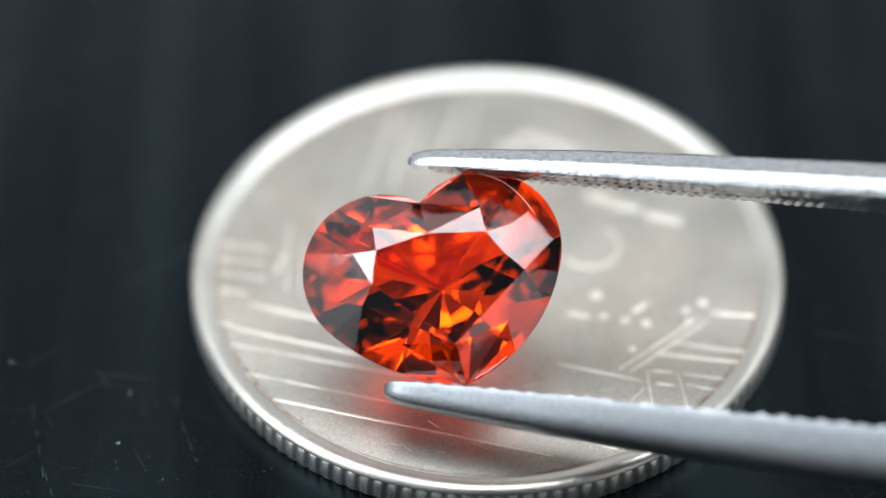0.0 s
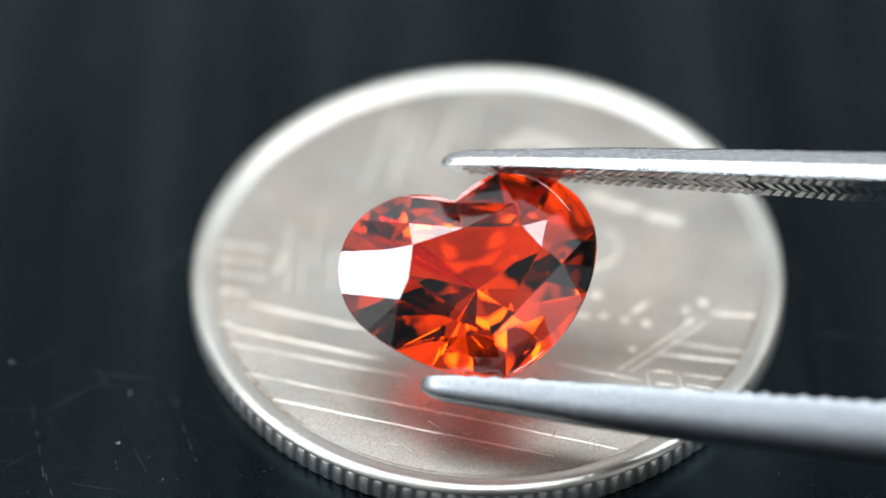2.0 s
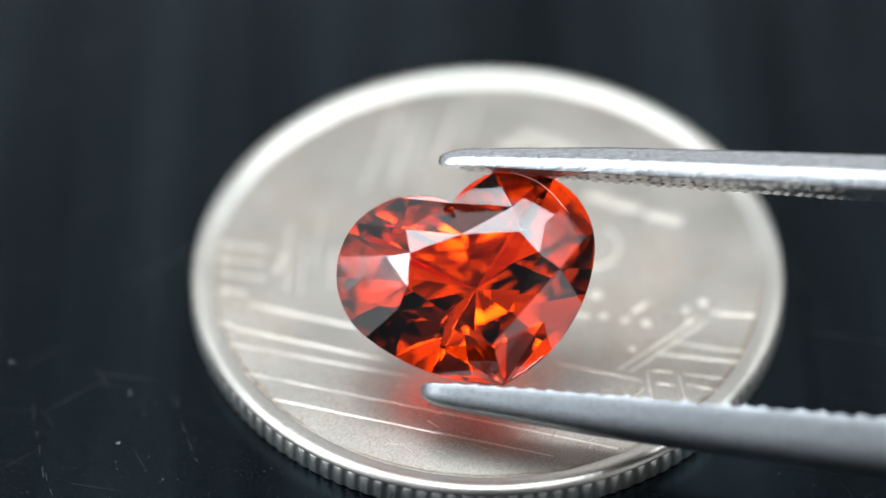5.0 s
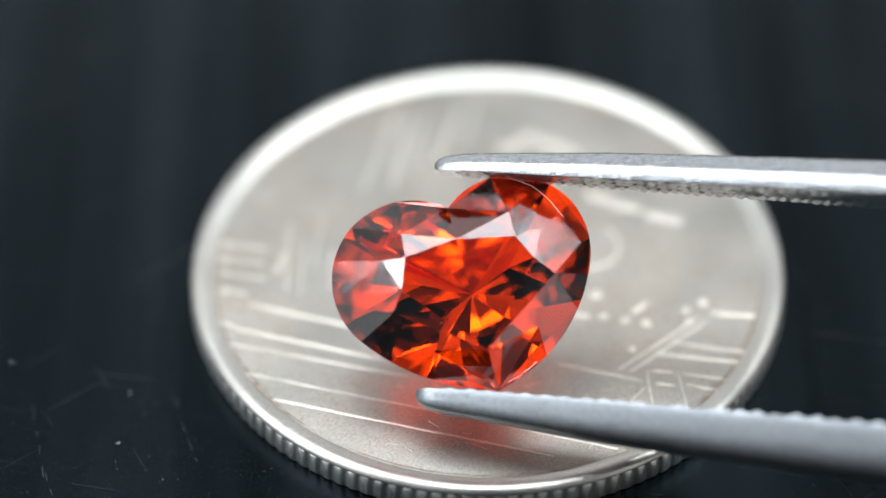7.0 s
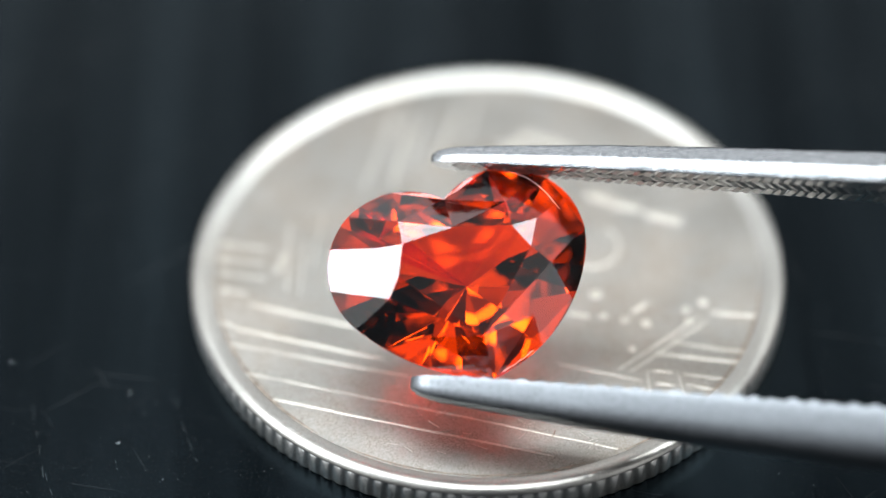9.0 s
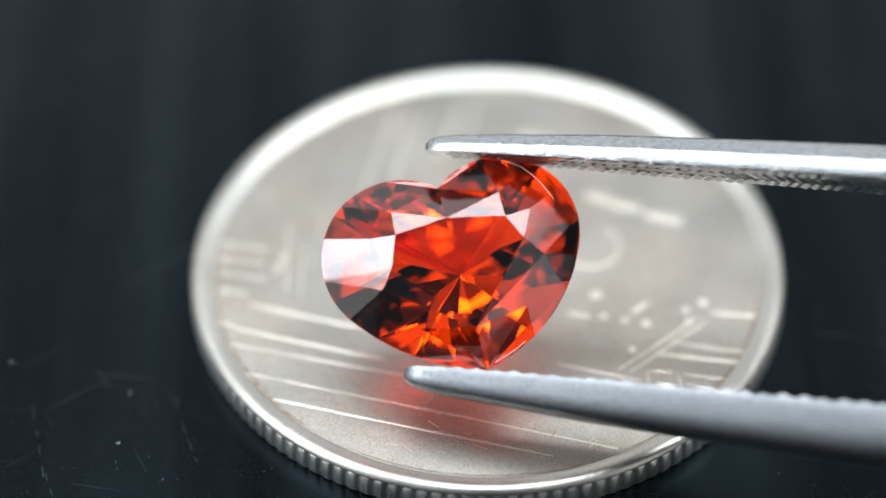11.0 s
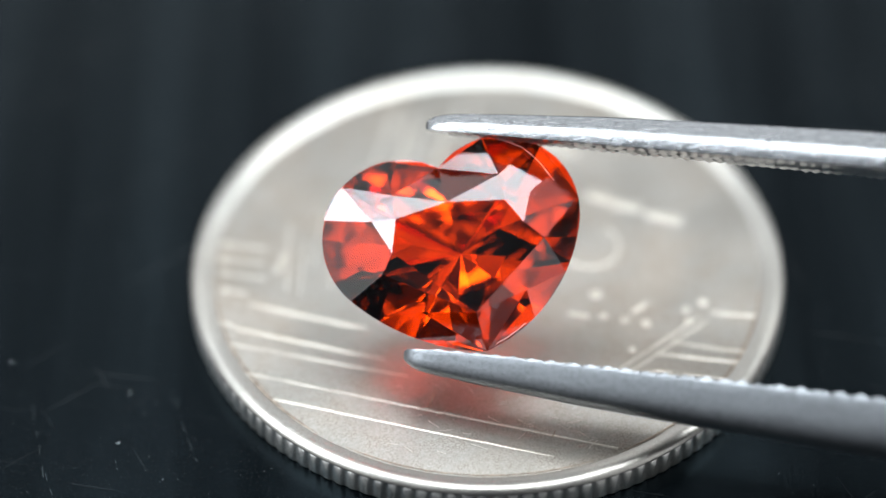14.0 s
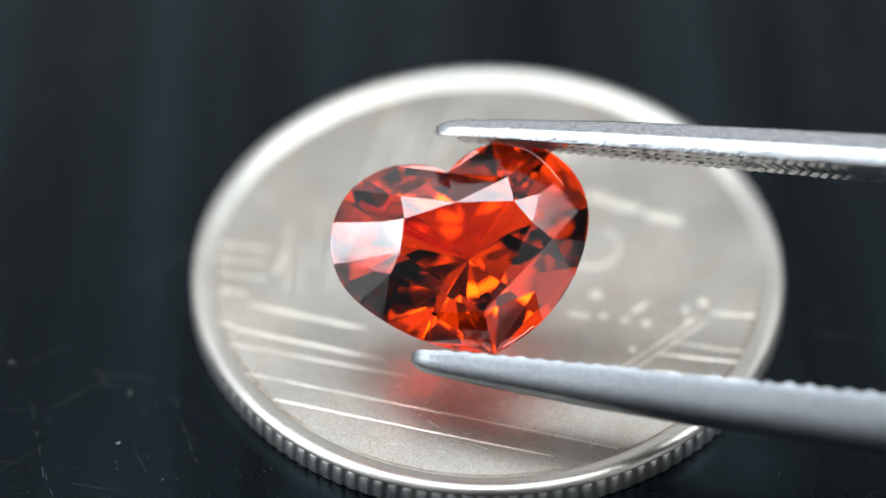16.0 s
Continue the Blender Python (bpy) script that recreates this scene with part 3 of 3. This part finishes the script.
def spread(side, x):
    """How much wider the gap is on the two sides."""
    return 0.05 if side > 0 else 0.12 + 0.009 * min(max(x, 0.0), 20.0)


def build_arm(side, tip_x, tweezers):
    bm = bmesh.new()
    xs = [0.0, 0.04, 0.12, 0.25, 0.45, 0.7] + [1.0 + 0.5 * k for k in range(40)] + [22 + 3 * k for k in range(31)]
    xs = [x for x in xs if x <= REAR - tip_x]
    rings = []
    for d in xs:
        x = tip_x + d
        close = math.sqrt(max(0.0, 1 - (1 - min(1.0, d / 0.55)) ** 2)) if d < 0.55 else 1.0
        close = max(close, 0.12)
        t, w = lerp(d, THICK) * (0.35 + 0.65 * close) * (1.0 if side > 0 else 1.12 + 0.012 * min(d, 18)), lerp(d, WIDTH) * close
        lift = 0.10 * (1 - close)
        y0 = arm_gap(x) + spread(side, x)
        ring = [(y0 + lift, -w / 2), (y0 + lift + 0.05, -w / 2 - 0.01)]
        half = BACK_ARM if side > 0 else FRONT_ARM
        for f, across in [(f, -z) for f, z in half] + [(f, z) for f, z in reversed(half[:-1])]:
            ring.append((y0 + lift + t * f, across * w / 2))
        ring += [(y0 + lift + 0.05, w / 2 + 0.01), (y0 + lift, w / 2)]
        rings.append([bm.verts.new(TWEEZER @ Vector((x, side * y, z))) for y, z in ring])
    m = len(rings[0])
    for p, q in zip(rings, rings[1:]):
        for i in range(m):
            j = (i + 1) % m
            bm.faces.new((p[i], q[i], q[j], p[j]))
    bm.faces.new(rings[0])
    bm.faces.new(list(reversed(rings[-1])))
    bmesh.ops.recalc_face_normals(bm, faces=bm.faces)
    arm = part("arm", bm, STEEL if side > 0 else STEEL_SATIN_SHADED, tweezers, smooth=40)
    # teeth across the gripping face
    rng = random.Random(5 + side)
    x = tip_x + 0.75
    while x < 21:
        w = lerp(x - tip_x, WIDTH) * 0.99
        pitch = 0.34 if side > 0 else 0.60
        far = x - tip_x
        h = ((0.05 if side > 0 else 0.085) + rng.uniform(-0.015, 0.02)) * (min(1.0, 0.25 + far / 6) if side > 0 else min(1.5, 0.75 + far / 8))
        y = arm_gap(x) + spread(side, x)
        bm = bmesh.new()
        # three short slanting ridges across the face
        for z0, z1, lean in ((-0.5 * w, -0.18 * w, 0.5), (-0.16 * w, 0.16 * w, -0.5), (0.18 * w, 0.5 * w, 0.5)):
            slant = lean * rng.uniform(0.75, 1.2) * min(0.45, z1 - z0)
            foot = [(0, z0), (pitch, z0), (pitch + slant, z1), (slant, z1)]
            e = rng.uniform(0.06, 0.14) * (z1 - z0)
            mid = pitch * rng.uniform(0.42, 0.58)
            lo = [bm.verts.new(TWEEZER @ Vector((x + dx, side * (y + 0.002), z))) for dx, z in foot]
            hi = [bm.verts.new(TWEEZER @ Vector((x + mid + dx, side * (y - h), z))) for dx, z in ((0.06 * slant, z0 + e), (0.94 * slant, z1 - e))]
            bm.faces.new(list(reversed(lo)))
            bm.faces.new((lo[0], lo[1], hi[0]))
            bm.faces.new((lo[1], lo[2], hi[1], hi[0]))
            bm.faces.new((lo[2], lo[3], hi[1]))
            bm.faces.new((lo[3], lo[0], hi[0], hi[1]))
        bmesh.ops.recalc_face_normals(bm, faces=bm.faces)
        part("tooth", bm, STEEL_GRIP if side > 0 else STEEL_SATIN_SHADED, arm)
        x += pitch
    return arm


tweezers = new("tweezers")
tagged(tweezers, "polished steel tweezers with serrated tips gripping the gemstone", "tweezers")
build_arm(1, -1.22, tweezers)
build_arm(-1, -1.04, tweezers)


# ---------------------------------------------------------------- what moves: the tweezers carry the gem
GRIP = (
    (0, -1.799, -4.105, 4.744, 33.61, 0.23, -1.87),
    (0.5, -1.316, -3.594, 4.667, 27.82, -0.04, -4.2),
    (1, -0.827, -3.516, 5.139, 24.57, 2.32, -0.1),
    (1.5, -0.532, -4.077, 4.878, 23.6, 1.85, -0.1),
    (2, -0.661, -4.017, 4.763, 27.61, 1.05, -0.64),
    (2.5, -0.778, -4.386, 4.628, 27.40, 1.61, 0.44),
    (3, -0.795, -4.392, 4.462, 29.87, 0.57, 0.00),
    (3.5, -0.684, -4.207, 4.483, 32.65, 0.38, -0.31),
    (4, -0.632, -4.142, 4.549, 33.71, 0.23, -0.16),
    (6.5, -0.887, -4.194, 4.961, 37.54, 0.23, -0.3),
    (7, -0.868, -4.338, 4.724, 34.55, 0.01, -0.65),
    (7.5, -0.954, -4.410, 4.690, 33.56, 0.01, -0.76),
    (8, -1.045, -4.323, 4.874, 34.52, -0.11, -0.94),
    (8.5, -0.894, -4.154, 5.214, 34.23, 0.33, -1.00),
    (9, -0.998, -4.023, 4.862, 30.0, 1.5, -0.2),
    (11.5, -1.201, -3.423, 5.110, 33.14, 1.01, -1.3),
    (12, -1.090, -3.101, 5.239, 26.9, 1.45, -2.2),
    (12.5, -1.123, -3.236, 5.308, 33.76, 1.05, -1.12),
    (13, -1.224, -3.368, 4.864, 31.83, 0.74, -1.18),
    (13.5, -1.175, -3.137, 5.316, 38.93, 0.02, -1.41),
    (14, -1.179, -3.052, 5.206, 39.14, 0.81, -0.97),
    (14.5, -1.144, -3.181, 5.258, 36.09, 0.89, -0.90),
    (15, -1.024, -3.065, 5.345, 34.31, 1.55, -0.78),
    (15.5, -0.968, -2.836, 5.372, 33.97, 0.86, -1.30),
    (16, -0.914, -3.214, 5.218, 33.36, 1.06, -1.7),
)


def motions():
    rows = [(t, pose(x * MM, y * MM, z * MM, rx, ry, rz)) for t, x, y, z, rx, ry, rz in GRIP]
    walk(gem, rows)
    walk(tweezers, rows)


motions()
